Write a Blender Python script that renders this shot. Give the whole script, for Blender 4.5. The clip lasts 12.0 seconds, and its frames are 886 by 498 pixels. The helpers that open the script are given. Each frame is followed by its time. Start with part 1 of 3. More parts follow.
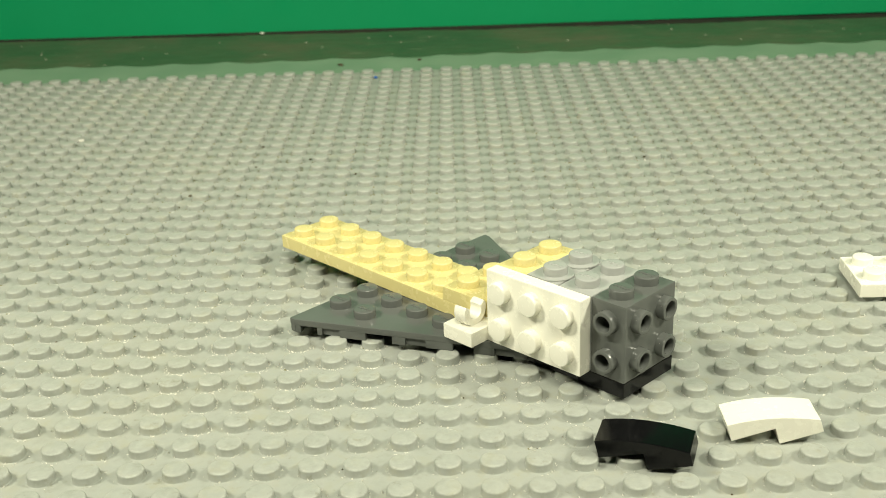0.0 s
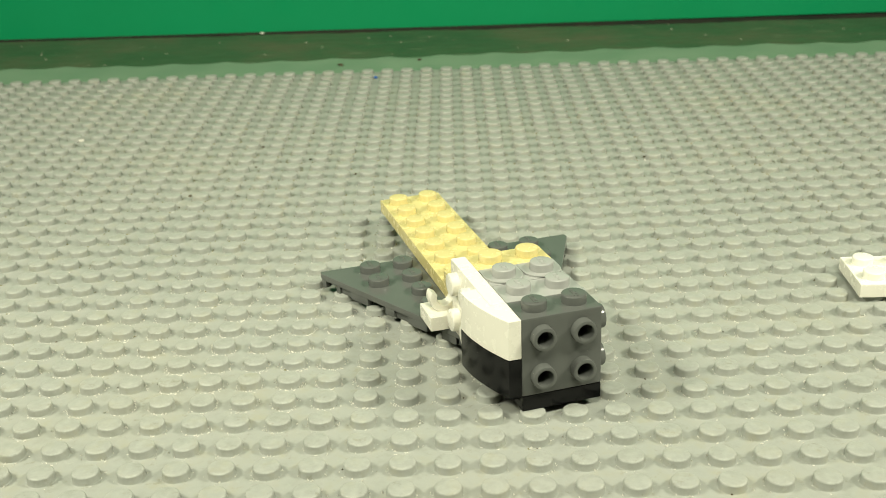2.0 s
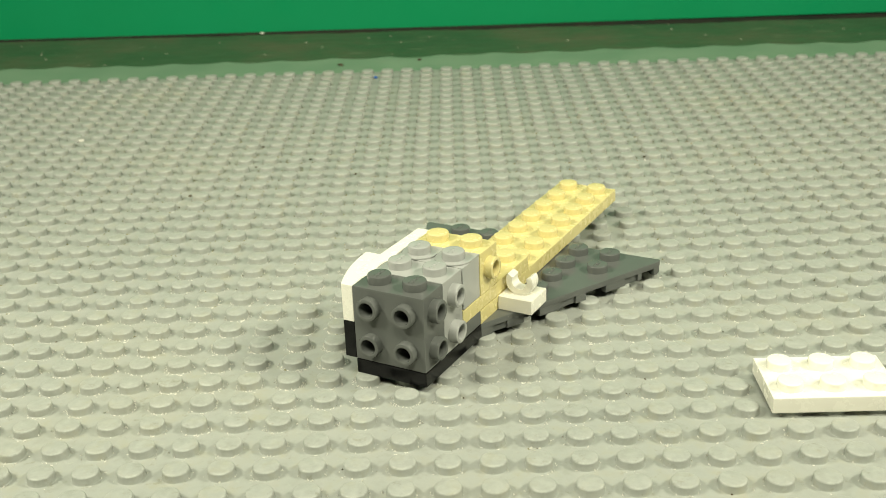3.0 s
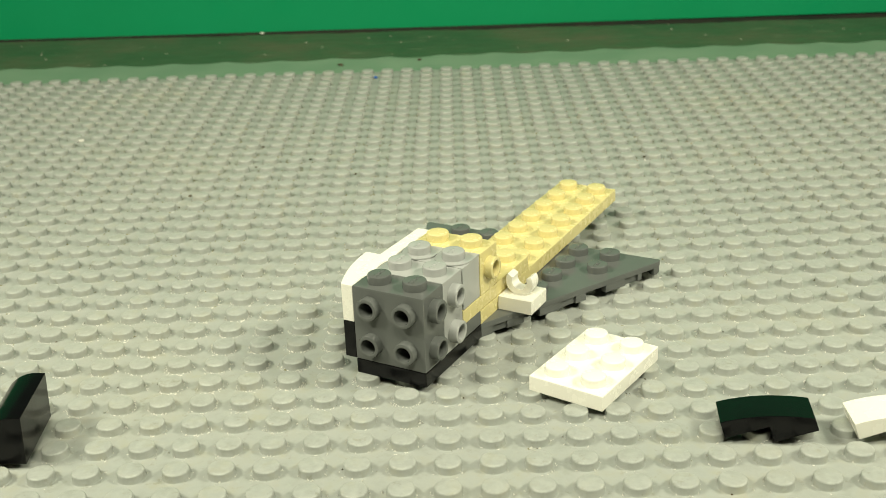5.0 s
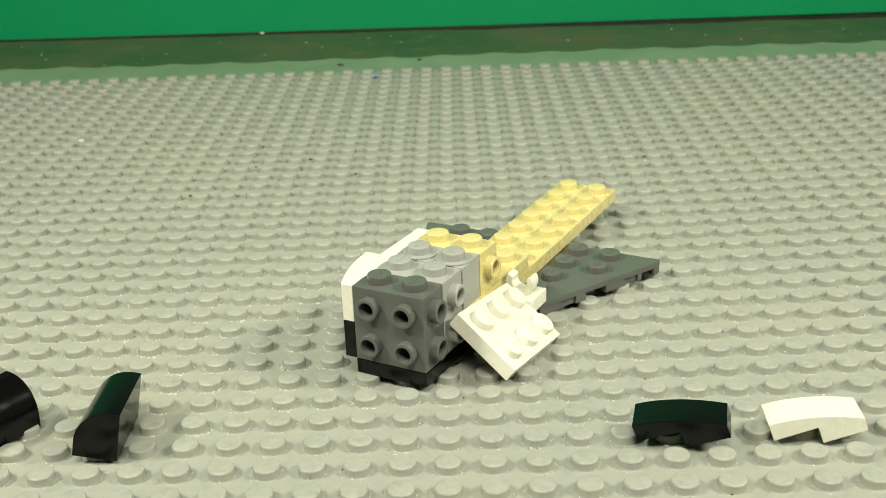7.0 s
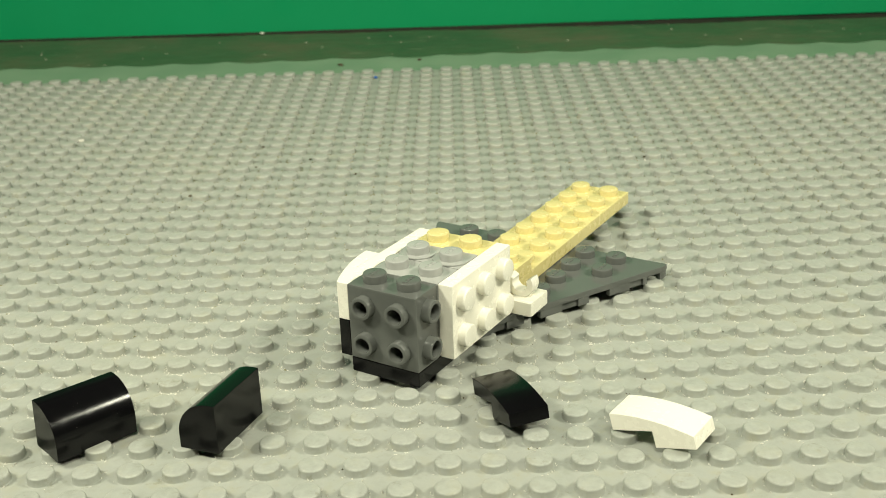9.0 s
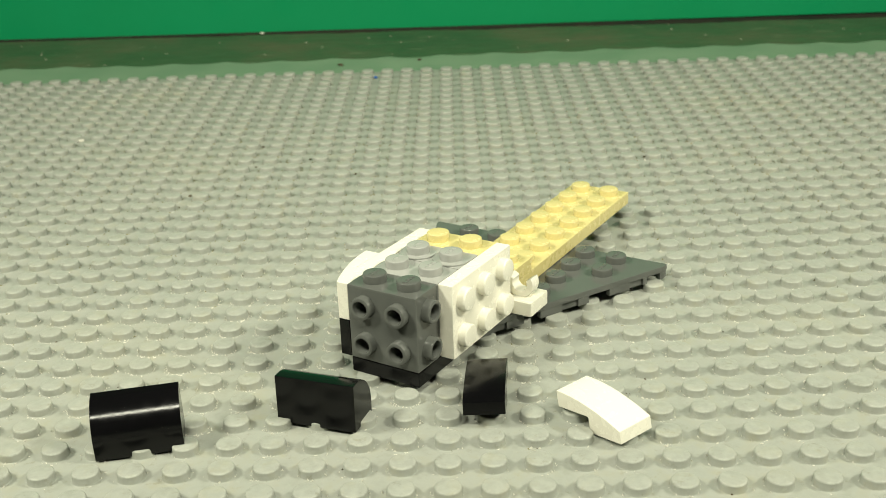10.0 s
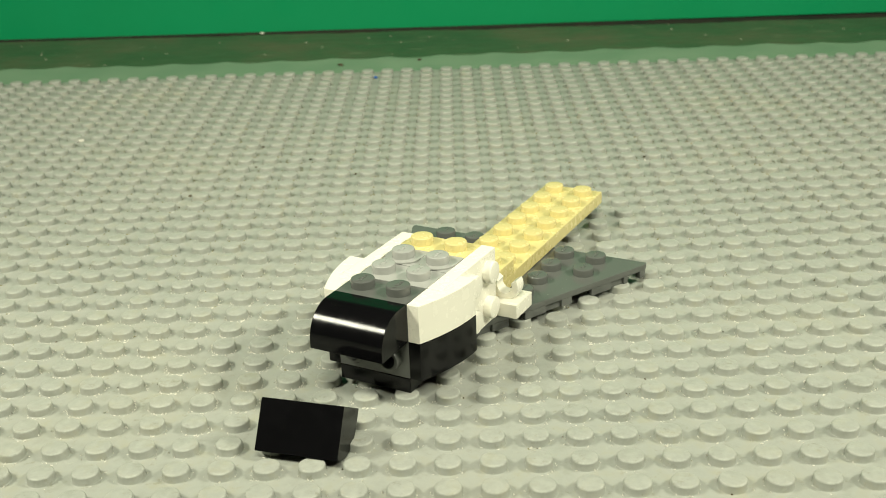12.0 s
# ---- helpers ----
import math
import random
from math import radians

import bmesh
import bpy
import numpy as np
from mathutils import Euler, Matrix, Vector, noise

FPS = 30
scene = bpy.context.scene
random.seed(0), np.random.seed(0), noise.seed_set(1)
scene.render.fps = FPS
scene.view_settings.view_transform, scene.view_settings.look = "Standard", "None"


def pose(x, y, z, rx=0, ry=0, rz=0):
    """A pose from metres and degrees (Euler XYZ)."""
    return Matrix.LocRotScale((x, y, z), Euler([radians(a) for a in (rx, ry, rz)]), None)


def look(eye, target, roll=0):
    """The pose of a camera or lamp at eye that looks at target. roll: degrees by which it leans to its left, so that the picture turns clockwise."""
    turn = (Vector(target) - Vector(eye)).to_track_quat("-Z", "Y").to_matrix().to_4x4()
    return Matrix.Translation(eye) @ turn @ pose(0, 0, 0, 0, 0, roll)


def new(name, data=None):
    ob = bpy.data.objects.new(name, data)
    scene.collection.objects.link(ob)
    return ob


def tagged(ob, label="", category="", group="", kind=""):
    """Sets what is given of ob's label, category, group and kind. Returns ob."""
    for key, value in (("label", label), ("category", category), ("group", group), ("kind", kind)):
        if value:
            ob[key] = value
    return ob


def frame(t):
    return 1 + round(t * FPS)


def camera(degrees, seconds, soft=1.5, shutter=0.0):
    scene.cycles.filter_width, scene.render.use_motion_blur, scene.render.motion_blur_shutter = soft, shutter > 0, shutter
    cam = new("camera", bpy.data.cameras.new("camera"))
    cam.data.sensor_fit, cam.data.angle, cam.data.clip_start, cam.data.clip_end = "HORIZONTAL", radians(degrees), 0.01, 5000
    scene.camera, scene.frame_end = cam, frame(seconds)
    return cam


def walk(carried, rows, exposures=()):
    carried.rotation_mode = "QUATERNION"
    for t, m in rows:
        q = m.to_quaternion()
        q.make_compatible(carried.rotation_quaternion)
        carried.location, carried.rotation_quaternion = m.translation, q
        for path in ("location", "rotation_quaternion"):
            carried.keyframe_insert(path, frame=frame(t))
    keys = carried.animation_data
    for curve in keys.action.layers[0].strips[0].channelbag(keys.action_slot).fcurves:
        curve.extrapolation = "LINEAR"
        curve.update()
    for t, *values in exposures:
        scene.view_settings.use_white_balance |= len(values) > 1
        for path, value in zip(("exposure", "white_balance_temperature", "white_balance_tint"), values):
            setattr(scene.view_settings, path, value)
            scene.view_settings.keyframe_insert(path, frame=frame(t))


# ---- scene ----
# All sizes below are in millimetres, turned into metres by MM.
MM = 0.001
STUD = 8.0          # pitch of the studs
PLATE = 3.2         # height of a plate
REST = 1.7          # height of the base plate's studs, on which all loose bricks rest
SECONDS = 12.0


def mm(x, y, z, rx=0, ry=0, rz=0):
    return pose(x * MM, y * MM, z * MM, rx, ry, rz)


# ---- camera: it stands still ----
cam = camera(42.13, SECONDS, soft=0.9)
cam.data.dof.use_dof, cam.data.dof.focus_distance, cam.data.dof.aperture_fstop = True, 0.225, 52.0
EYE = (3.33129, -171.98415, 113.44029)
CAM = Matrix.Translation([v * MM for v in EYE]) @ Euler((1.17589, 0.03549, 0.00146)).to_matrix().to_4x4()
walk(cam, [(0.0, CAM), (SECONDS, CAM)], exposures=[(0.0, 0.09), (3.0, 0.08), (5.0, 0.04), (SECONDS, 0.02)])

# ---- light: two lamps beside the table, an added front fill, and a dim room ----
world = bpy.data.worlds.new("room_light")
scene.world = world
world.use_nodes = True
world.node_tree.nodes["Background"].inputs["Color"].default_value = (0.9, 0.95, 1.0, 1)
world.node_tree.nodes["Background"].inputs["Strength"].default_value = 0.05


def lamp(name, eye, target, size, watts, colour):
    data = bpy.data.lights.new(name, "AREA")
    data.shape, data.size, data.energy, data.color = "DISK", size, watts, colour
    data.spread = radians(130)
    ob = new(name, data)
    ob.matrix_world = look(eye, target)
    return ob


WARM = (1.0, 0.985, 0.785)
BAR, AIM = Vector((-0.32, -0.06, 0.34)), Vector((0.0, 0.14, 0.0))
bar = lamp("bar_lamp_light", BAR, AIM, 0.10, 0.96, WARM)
bar.data.shape, bar.data.size, bar.data.size_y = "RECTANGLE", 0.11, 0.08
facing = (AIM - BAR).normalized()
along = Vector((0.3, -0.95, 0.0))
along = (along - facing * along.dot(facing)).normalized()
bar.matrix_world = Matrix.Translation(BAR) @ Matrix((along, (-facing).cross(along), -facing)).transposed().to_4x4()
lamp("lamp_light", (0.38, -0.06, 0.33), (0.0, 0.14, 0.0), 0.10, 1.05, WARM)
# unseen front fill, added above and behind the camera
tube = lamp("front_fill_light", (0.02, -0.36, 0.64), (0.0, 0.08, 0.0), 0.10, 2.10, WARM)
tube.data.shape, tube.data.size, tube.data.size_y = "RECTANGLE", 0.30, 0.09


# ---- materials ----
def material(name):
    m = bpy.data.materials.new(name)
    m.use_nodes = True
    return m, m.node_tree.nodes, m.node_tree.links, m.node_tree.nodes["Principled BSDF"]


def noise_node(nodes, links, scale, detail=3.0, rough=0.5, stretch=None, place=False):
    tc = nodes.new("ShaderNodeTexCoord")
    n = nodes.new("ShaderNodeTexNoise")
    n.inputs["Scale"].default_value, n.inputs["Detail"].default_value, n.inputs["Roughness"].default_value = scale, detail, rough
    if stretch:
        mp = nodes.new("ShaderNodeMapping")
        mp.inputs["Scale"].default_value = stretch
        links.new(tc.outputs["Object"], mp.inputs["Vector"])
        links.new(mp.outputs["Vector"], n.inputs["Vector"])
    elif place:
        links.new(nodes.new("ShaderNodeNewGeometry").outputs["Position"], n.inputs["Vector"])
    else:
        links.new(tc.outputs["Object"], n.inputs["Vector"])
    return n


def ramp(nodes, links, source, stops):
    r = nodes.new("ShaderNodeValToRGB")
    els = r.color_ramp.elements
    els[0].position, els[0].color = stops[0][0], (*stops[0][1], 1)
    els[1].position, els[1].color = stops[-1][0], (*stops[-1][1], 1)
    for p, c in stops[1:-1]:
        e = els.new(p)
        e.color = (*c, 1)
    links.new(source, r.inputs["Fac"])
    return r


def scaled(c, k):
    return tuple(min(1.0, v * k) for v in c)


def plastic(name, colour, rough=0.28, wear=0.06, sheen=0.5, dust=0.0, ripple=0.05):
    """Moulded toy plastic: even colour, faint mottling, handling marks in the gloss."""
    m, nodes, links, b = material(name)
    n1 = noise_node(nodes, links, 90, 4)
    r1 = ramp(nodes, links, n1.outputs["Fac"], [(0.3, scaled(colour, 1 - wear)), (0.7, scaled(colour, 1 + wear))])
    if dust:
        specks = noise_node(nodes, links, 2600, 2, 0.5)
        mask = ramp(nodes, links, specks.outputs["Fac"], [(0.80 - dust, (0, 0, 0)), (0.83 - dust, (0.7, 0.7, 0.7))])
        mix = nodes.new("ShaderNodeMix")
        mix.data_type = "RGBA"
        links.new(mask.outputs["Color"], mix.inputs["Factor"])
        links.new(r1.outputs["Color"], mix.inputs["A"])
        mix.inputs["B"].default_value = (0.45, 0.43, 0.36, 1)
        links.new(mix.outputs["Result"], b.inputs["Base Color"])
    else:
        links.new(r1.outputs["Color"], b.inputs["Base Color"])
    n2 = noise_node(nodes, links, 420, 5, 0.6)
    r2 = ramp(nodes, links, n2.outputs["Fac"], [(0.35, (rough * 0.75,) * 3), (0.75, (min(1, rough * 1.5),) * 3)])
    links.new(r2.outputs["Color"], b.inputs["Roughness"])
    bump = nodes.new("ShaderNodeBump")
    bump.inputs["Strength"].default_value, bump.inputs["Distance"].default_value = ripple, 0.0002
    links.new(n1.outputs["Fac"], bump.inputs["Height"])
    links.new(bump.outputs["Normal"], b.inputs["Normal"])
    b.inputs["IOR"].default_value = 1.53
    b.inputs["Specular IOR Level"].default_value = sheen
    return m


WHITE = plastic("white_plastic", (0.85, 0.825, 0.715), 0.24, 0.01)
TAN = plastic("tan_plastic", (0.665, 0.575, 0.255), 0.24, 0.02)
DARK = plastic("dark_grey_plastic", (0.112, 0.118, 0.109), 0.15, 0.06, 0.43, 0.03)
LIGHT = plastic("light_grey_plastic", (0.36, 0.367, 0.345), 0.19, 0.04)
BLACK = plastic("black_plastic", (0.0035, 0.0035, 0.004), 0.16, 0.1, 0.24, 0.03, 0.008)


def base_plate_material():
    """Grey plastic, rubbed and dusty, with yellowed patches."""
    m, nodes, links, b = material("base_plate_plastic")
    big = noise_node(nodes, links, 14, 4, 0.6, None, True)
    fine = noise_node(nodes, links, 700, 6, 0.7, None, True)
    base = ramp(nodes, links, big.outputs["Fac"], [(0.3, (0.328, 0.345, 0.311)), (0.55, (0.344, 0.358, 0.321)), (0.75, (0.359, 0.364, 0.305))])
    mid = noise_node(nodes, links, 230, 4, 0.65, None, True)
    blotch = ramp(nodes, links, mid.outputs["Fac"], [(0.3, (0.90, 0.90, 0.87)), (0.5, (1, 1, 1)), (0.72, (1.0, 0.97, 0.88))])
    mul = nodes.new("ShaderNodeMix")
    mul.data_type, mul.blend_type = "RGBA", "MULTIPLY"
    mul.inputs["Factor"].default_value = 1.0
    scuff = noise_node(nodes, links, 310, 7, 0.75, None, True)
    smear = ramp(nodes, links, scuff.outputs["Fac"], [(0.32, (0.82, 0.80, 0.74)), (0.42, (1, 1, 1)), (0.60, (1, 1, 1)), (0.68, (1.10, 1.10, 1.08))])
    smeared = nodes.new("ShaderNodeMix")
    smeared.data_type, smeared.blend_type = "RGBA", "MULTIPLY"
    smeared.inputs["Factor"].default_value = 1.0
    links.new(base.outputs["Color"], smeared.inputs["A"])
    links.new(smear.outputs["Color"], smeared.inputs["B"])
    links.new(smeared.outputs["Result"], mul.inputs["A"])
    links.new(blotch.outputs["Color"], mul.inputs["B"])
    dust = ramp(nodes, links, fine.outputs["Fac"], [(0.62, (0, 0, 0)), (0.74, (1, 1, 1))])
    mix = nodes.new("ShaderNodeMix")
    mix.data_type = "RGBA"
    k = nodes.new("ShaderNodeMath")
    k.operation = "MULTIPLY"
    k.inputs[1].default_value = 0.28
    links.new(dust.outputs["Color"], k.inputs[0])
    links.new(k.outputs[0], mix.inputs["Factor"])
    links.new(mul.outputs["Result"], mix.inputs["A"])
    mix.inputs["B"].default_value = (0.52, 0.50, 0.42, 1)
    # stud tops rubbed paler in patches; paler rims also paint in the rim highlights
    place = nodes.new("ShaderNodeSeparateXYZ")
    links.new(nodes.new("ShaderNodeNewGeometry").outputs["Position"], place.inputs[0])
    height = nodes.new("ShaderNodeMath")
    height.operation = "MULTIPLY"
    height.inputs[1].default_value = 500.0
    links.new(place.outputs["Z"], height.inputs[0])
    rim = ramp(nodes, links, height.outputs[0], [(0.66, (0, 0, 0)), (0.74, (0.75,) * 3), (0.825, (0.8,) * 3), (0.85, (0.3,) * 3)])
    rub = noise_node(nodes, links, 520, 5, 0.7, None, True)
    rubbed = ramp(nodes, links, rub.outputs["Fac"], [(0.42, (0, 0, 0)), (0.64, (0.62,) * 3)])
    wear_and_glint = nodes.new("ShaderNodeMath")
    wear_and_glint.operation = "MULTIPLY"
    links.new(rim.outputs["Color"], wear_and_glint.inputs[0])
    links.new(rubbed.outputs["Color"], wear_and_glint.inputs[1])
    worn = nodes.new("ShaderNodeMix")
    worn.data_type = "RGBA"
    links.new(wear_and_glint.outputs[0], worn.inputs["Factor"])
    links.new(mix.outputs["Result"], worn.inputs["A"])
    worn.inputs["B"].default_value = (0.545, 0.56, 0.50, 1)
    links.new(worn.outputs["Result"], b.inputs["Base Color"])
    gloss = ramp(nodes, links, fine.outputs["Fac"], [(0.3, (0.27,) * 3), (0.7, (0.50,) * 3)])
    links.new(gloss.outputs["Color"], b.inputs["Roughness"])
    bump = nodes.new("ShaderNodeBump")
    b.inputs["Specular IOR Level"].default_value = 0.16
    bump.inputs["Strength"].default_value, bump.inputs["Distance"].default_value = 0.18, 0.0003
    links.new(fine.outputs["Fac"], bump.inputs["Height"])
    links.new(bump.outputs["Normal"], b.inputs["Normal"])
    return m


def painted(name, c1, c2, scale, rough, bump_k=0.1, stretch=None, grain=60):
    m, nodes, links, b = material(name)
    n1 = noise_node(nodes, links, scale, 5, 0.6, stretch)
    r1 = ramp(nodes, links, n1.outputs["Fac"], [(0.3, c1), (0.7, c2)])
    links.new(r1.outputs["Color"], b.inputs["Base Color"])
    n2 = noise_node(nodes, links, grain, 5, 0.6)
    r2 = ramp(nodes, links, n2.outputs["Fac"], [(0.3, (rough * 0.8,) * 3), (0.7, (min(1, rough * 1.25),) * 3)])
    links.new(r2.outputs["Color"], b.inputs["Roughness"])
    bump = nodes.new("ShaderNodeBump")
    bump.inputs["Strength"].default_value, bump.inputs["Distance"].default_value = bump_k, 0.0005
    links.new(n2.outputs["Fac"], bump.inputs["Height"])
    links.new(bump.outputs["Normal"], b.inputs["Normal"])
    return m


def worktop_material():
    """Old dark green paint, rubbed brownish in patches, with pale scratches running along it."""
    m, nodes, links, b = material("worn_green_worktop")
    big = noise_node(nodes, links, 16, 6, 0.7)
    base = ramp(nodes, links, big.outputs["Fac"], [(0.32, (0.032, 0.088, 0.036)), (0.48, (0.054, 0.102, 0.046)), (0.66, (0.104, 0.104, 0.058))])
    scratch = noise_node(nodes, links, 130, 4, 0.7, (0.35, 1.6, 1.0))
    mask = ramp(nodes, links, scratch.outputs["Fac"], [(0.60, (0, 0, 0)), (0.74, (0.55, 0.55, 0.55))])
    mix = nodes.new("ShaderNodeMix")
    mix.data_type = "RGBA"
    links.new(mask.outputs["Color"], mix.inputs["Factor"])
    links.new(base.outputs["Color"], mix.inputs["A"])
    mix.inputs["B"].default_value = (0.20, 0.26, 0.15, 1)
    links.new(mix.outputs["Result"], b.inputs["Base Color"])
    gloss = ramp(nodes, links, scratch.outputs["Fac"], [(0.3, (0.42,) * 3), (0.7, (0.68,) * 3)])
    links.new(gloss.outputs["Color"], b.inputs["Roughness"])
    return m


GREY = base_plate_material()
GREEN_BOARD = painted("green_card", (0.0, 0.24, 0.083), (0.0, 0.275, 0.105), 5, 0.6, 0.05)
GREEN_BOARD.node_tree.nodes["Principled BSDF"].inputs["Specular IOR Level"].default_value = 0.25
WORKTOP = worktop_material()
PAPER = painted("pale_green_paper", (0.140, 0.250, 0.152), (0.190, 0.30, 0.190), 30, 0.8, 0.1)
PLASTER = painted("room_paint", (0.42, 0.40, 0.36), (0.46, 0.44, 0.40), 3, 0.9, 0.1, None, 20)
FLOORING = painted("room_floor", (0.16, 0.11, 0.07), (0.22, 0.16, 0.10), 6, 0.6, 0.1, (1, 8, 1), 20)
CRUMB = painted("brown_crumb", (0.05, 0.035, 0.015), (0.09, 0.06, 0.03), 500, 0.9)
GRIME_AND_GAP = painted("brown_grime_and_gap", (0.006, 0.004, 0.003), (0.026, 0.016, 0.009), 60, 0.9)
SPECK = painted("worktop_speck", (0.16, 0.19, 0.12), (0.36, 0.38, 0.28), 90, 0.9)
PALE_CRUMB = painted("pale_crumb", (0.52, 0.51, 0.45), (0.72, 0.70, 0.62), 500, 0.9)
OLIVE_DIRT_AND_SHADE = painted("olive_dirt", (0.17, 0.16, 0.07), (0.27, 0.25, 0.13), 300, 0.9)
BLUE_CRUMB = painted("blue_crumb", (0.02, 0.10, 0.40), (0.03, 0.14, 0.5), 500, 0.6)


# ---- mesh helpers ----
def mesh_of(name, bm, mat, smooth=True, crease=20):
    """Turns a bmesh in millimetres into a mesh in metres with soft-shaded curves."""
    bmesh.ops.scale(bm, vec=(MM, MM, MM), verts=bm.verts)
    bmesh.ops.recalc_face_normals(bm, faces=bm.faces)
    me = bpy.data.meshes.new(name)
    bm.to_mesh(me)
    bm.free()
    me.materials.append(mat)
    if smooth:
        me.shade_smooth()
        me.set_sharp_from_angle(angle=radians(crease))
    return me


def part(name, bm, mat, parent=None, label="", smooth=True):
    ob = new(name, mesh_of(name, bm, mat, smooth, 32))
    if smooth:
        flat = ob.modifiers.new("flat_sides", "WEIGHTED_NORMAL")
        flat.mode, flat.weight, flat.keep_sharp = "FACE_AREA", 80, True
    if parent:
        ob.parent = parent
    if label:
        ob["label"] = label
    return ob


def shared(name, me, parent, m):
    ob = new(name, me)
    ob.parent = parent
    ob.matrix_local = m
    return ob


def box(x0, x1, y0, y1, z0, z1, bevel=0.26, bm=None):
    out = bmesh.new()
    bmesh.ops.create_cube(out, size=1.0)
    for v in out.verts:
        v.co = Vector(((x0 + x1) / 2 + v.co.x * (x1 - x0), (y0 + y1) / 2 + v.co.y * (y1 - y0), (z0 + z1) / 2 + v.co.z * (z1 - z0)))
    if bevel:
        bmesh.ops.bevel(out, geom=list(out.edges), offset=bevel, segments=2, affect="EDGES", profile=0.6)
    return out if bm is None else joined(bm, out)


def punched(bm, axis, sign, columns, rows):
    """Opens the flat side of a box with one round hole for each hollow stud, in a grid of cells."""
    side = max((f for f in bm.faces if f.normal[axis] * sign > 0.99), key=lambda f: f.calc_area())
    u, v = [k for k in range(3) if k != axis]
    flat = side.verts[0].co[axis]
    us, vs = [p.co[u] for p in side.verts], [p.co[v] for p in side.verts]
    bmesh.ops.delete(bm, geom=[side], context="FACES_ONLY")
    u0, u1, v0, v1 = min(us), max(us), min(vs), max(vs)
    ue = [u0, *[(p + q) / 2 for p, q in zip(columns, columns[1:])], u1]
    ve = [v0, *[(p + q) / 2 for p, q in zip(rows, rows[1:])], v1]

    def vert(p, q):
        co = [0.0, 0.0, 0.0]
        co[axis], co[u], co[v] = flat, p, q
        return bm.verts.new(co)

    for i, cu in enumerate(columns):
        for j, cv in enumerate(rows):
            corners = [math.atan2(q - cv, p - cu) for p in (ue[i], ue[i + 1]) for q in (ve[j], ve[j + 1])]
            angles = sorted([2 * math.pi * k / 24 - math.pi + 0.01 for k in range(24)] + corners)
            inner, outer = [], []
            for t in angles:
                c, s = math.cos(t), math.sin(t)
                reach = min(((ue[i + 1] if c > 0 else ue[i]) - cu) / c if abs(c) > 1e-9 else 1e9, ((ve[j + 1] if s > 0 else ve[j]) - cv) / s if abs(s) > 1e-9 else 1e9)
                inner.append(vert(cu + 1.7 * c, cv + 1.7 * s))
                outer.append(vert(cu + reach * c, cv + reach * s))
            for k in range(len(angles)):
                m = (k + 1) % len(angles)
                ring = (outer[k], outer[m], inner[m], inner[k])
                bm.faces.new(ring if (sign > 0) == (axis != 1) else ring[::-1])
    return bm


def joined(bm, other):
    me = bpy.data.meshes.new("tmp")
    other.to_mesh(me)
    other.free()
    bm.from_mesh(me)
    bpy.data.meshes.remove(me)
    return bm


def prism(points, y0, y1, bevel=0.15):
    """A side profile in x and z, drawn out across y."""
    bm = bmesh.new()
    a = [bm.verts.new((x, y0, z)) for x, z in points]
    f = bm.faces.new(a)
    ext = bmesh.ops.extrude_face_region(bm, geom=[f])
    bmesh.ops.translate(bm, vec=(0, y1 - y0, 0), verts=[g for g in ext["geom"] if isinstance(g, bmesh.types.BMVert)])
    bmesh.ops.recalc_face_normals(bm, faces=bm.faces)
    if bevel:
        sharp = [e for e in bm.edges if len(e.link_faces) == 2 and e.calc_face_angle(0) > 0.5]
        bmesh.ops.bevel(bm, geom=sharp, offset=bevel, segments=2, affect="EDGES", profile=0.6)
    return bm


def slab(outline, z0, z1, bevel=0.15):
    """A plan outline in x and y, drawn up from z0 to z1."""
    bm = bmesh.new()
    f = bm.faces.new([bm.verts.new((x, y, z0)) for x, y in outline])
    ext = bmesh.ops.extrude_face_region(bm, geom=[f])
    bmesh.ops.translate(bm, vec=(0, 0, z1 - z0), verts=[g for g in ext["geom"] if isinstance(g, bmesh.types.BMVert)])
    bmesh.ops.recalc_face_normals(bm, faces=bm.faces)
    if bevel:
        sharp = [e for e in bm.edges if len(e.link_faces) == 2 and e.calc_face_angle(0) > 0.5]
        bmesh.ops.bevel(bm, geom=sharp, offset=bevel, segments=2, affect="EDGES", profile=0.6)
    return bm


def lathe(rings, n, cap_last=True):
    """Turns (radius, z) rings about z, open below."""
    bm = bmesh.new()
    loops = [[bm.verts.new((r * math.cos(2 * math.pi * i / n), r * math.sin(2 * math.pi * i / n), z)) for i in range(n)] for r, z in rings]
    for a, b in zip(loops, loops[1:]):
        for i in range(n):
            bm.faces.new((a[i], a[(i + 1) % n], b[(i + 1) % n], b[i]))
    if cap_last:
        bm.faces.new(loops[-1])
    return bm


def stud_bm(n=24, h=1.75):
    return lathe([(2.4, -0.2), (2.4, h - 0.3), (2.377, h - 0.185), (2.312, h - 0.088), (2.215, h - 0.023), (2.1, h)], n)


def hollow_stud_bm(n=24, h=1.8):
    return lathe([(2.4, -0.2), (2.4, h - 0.3), (2.3, h - 0.08), (2.12, h), (1.75, h), (1.6, h - 0.1), (1.55, h - 0.3), (1.55, -3.2)], n)


def nub_bm(rise, h=1.75):
    """Raised marks on a stud's top, too small to read: a row of four low blocks."""
    bm = bmesh.new()
    for i in range(4):
        x = -1.35 + 0.9 * i
        box(x - 0.3, x + 0.3, -0.5, 0.5, h - 0.1, h + rise, rise * 0.8, bm)
    return bm


def marked_stud_bm(rise):
    bm = joined(stud_bm(), nub_bm(rise))
    return joined(bm, lathe([(0.42, 1.7), (0.40, 1.84), (0.28, 1.93), (0.1, 1.96)], 10))


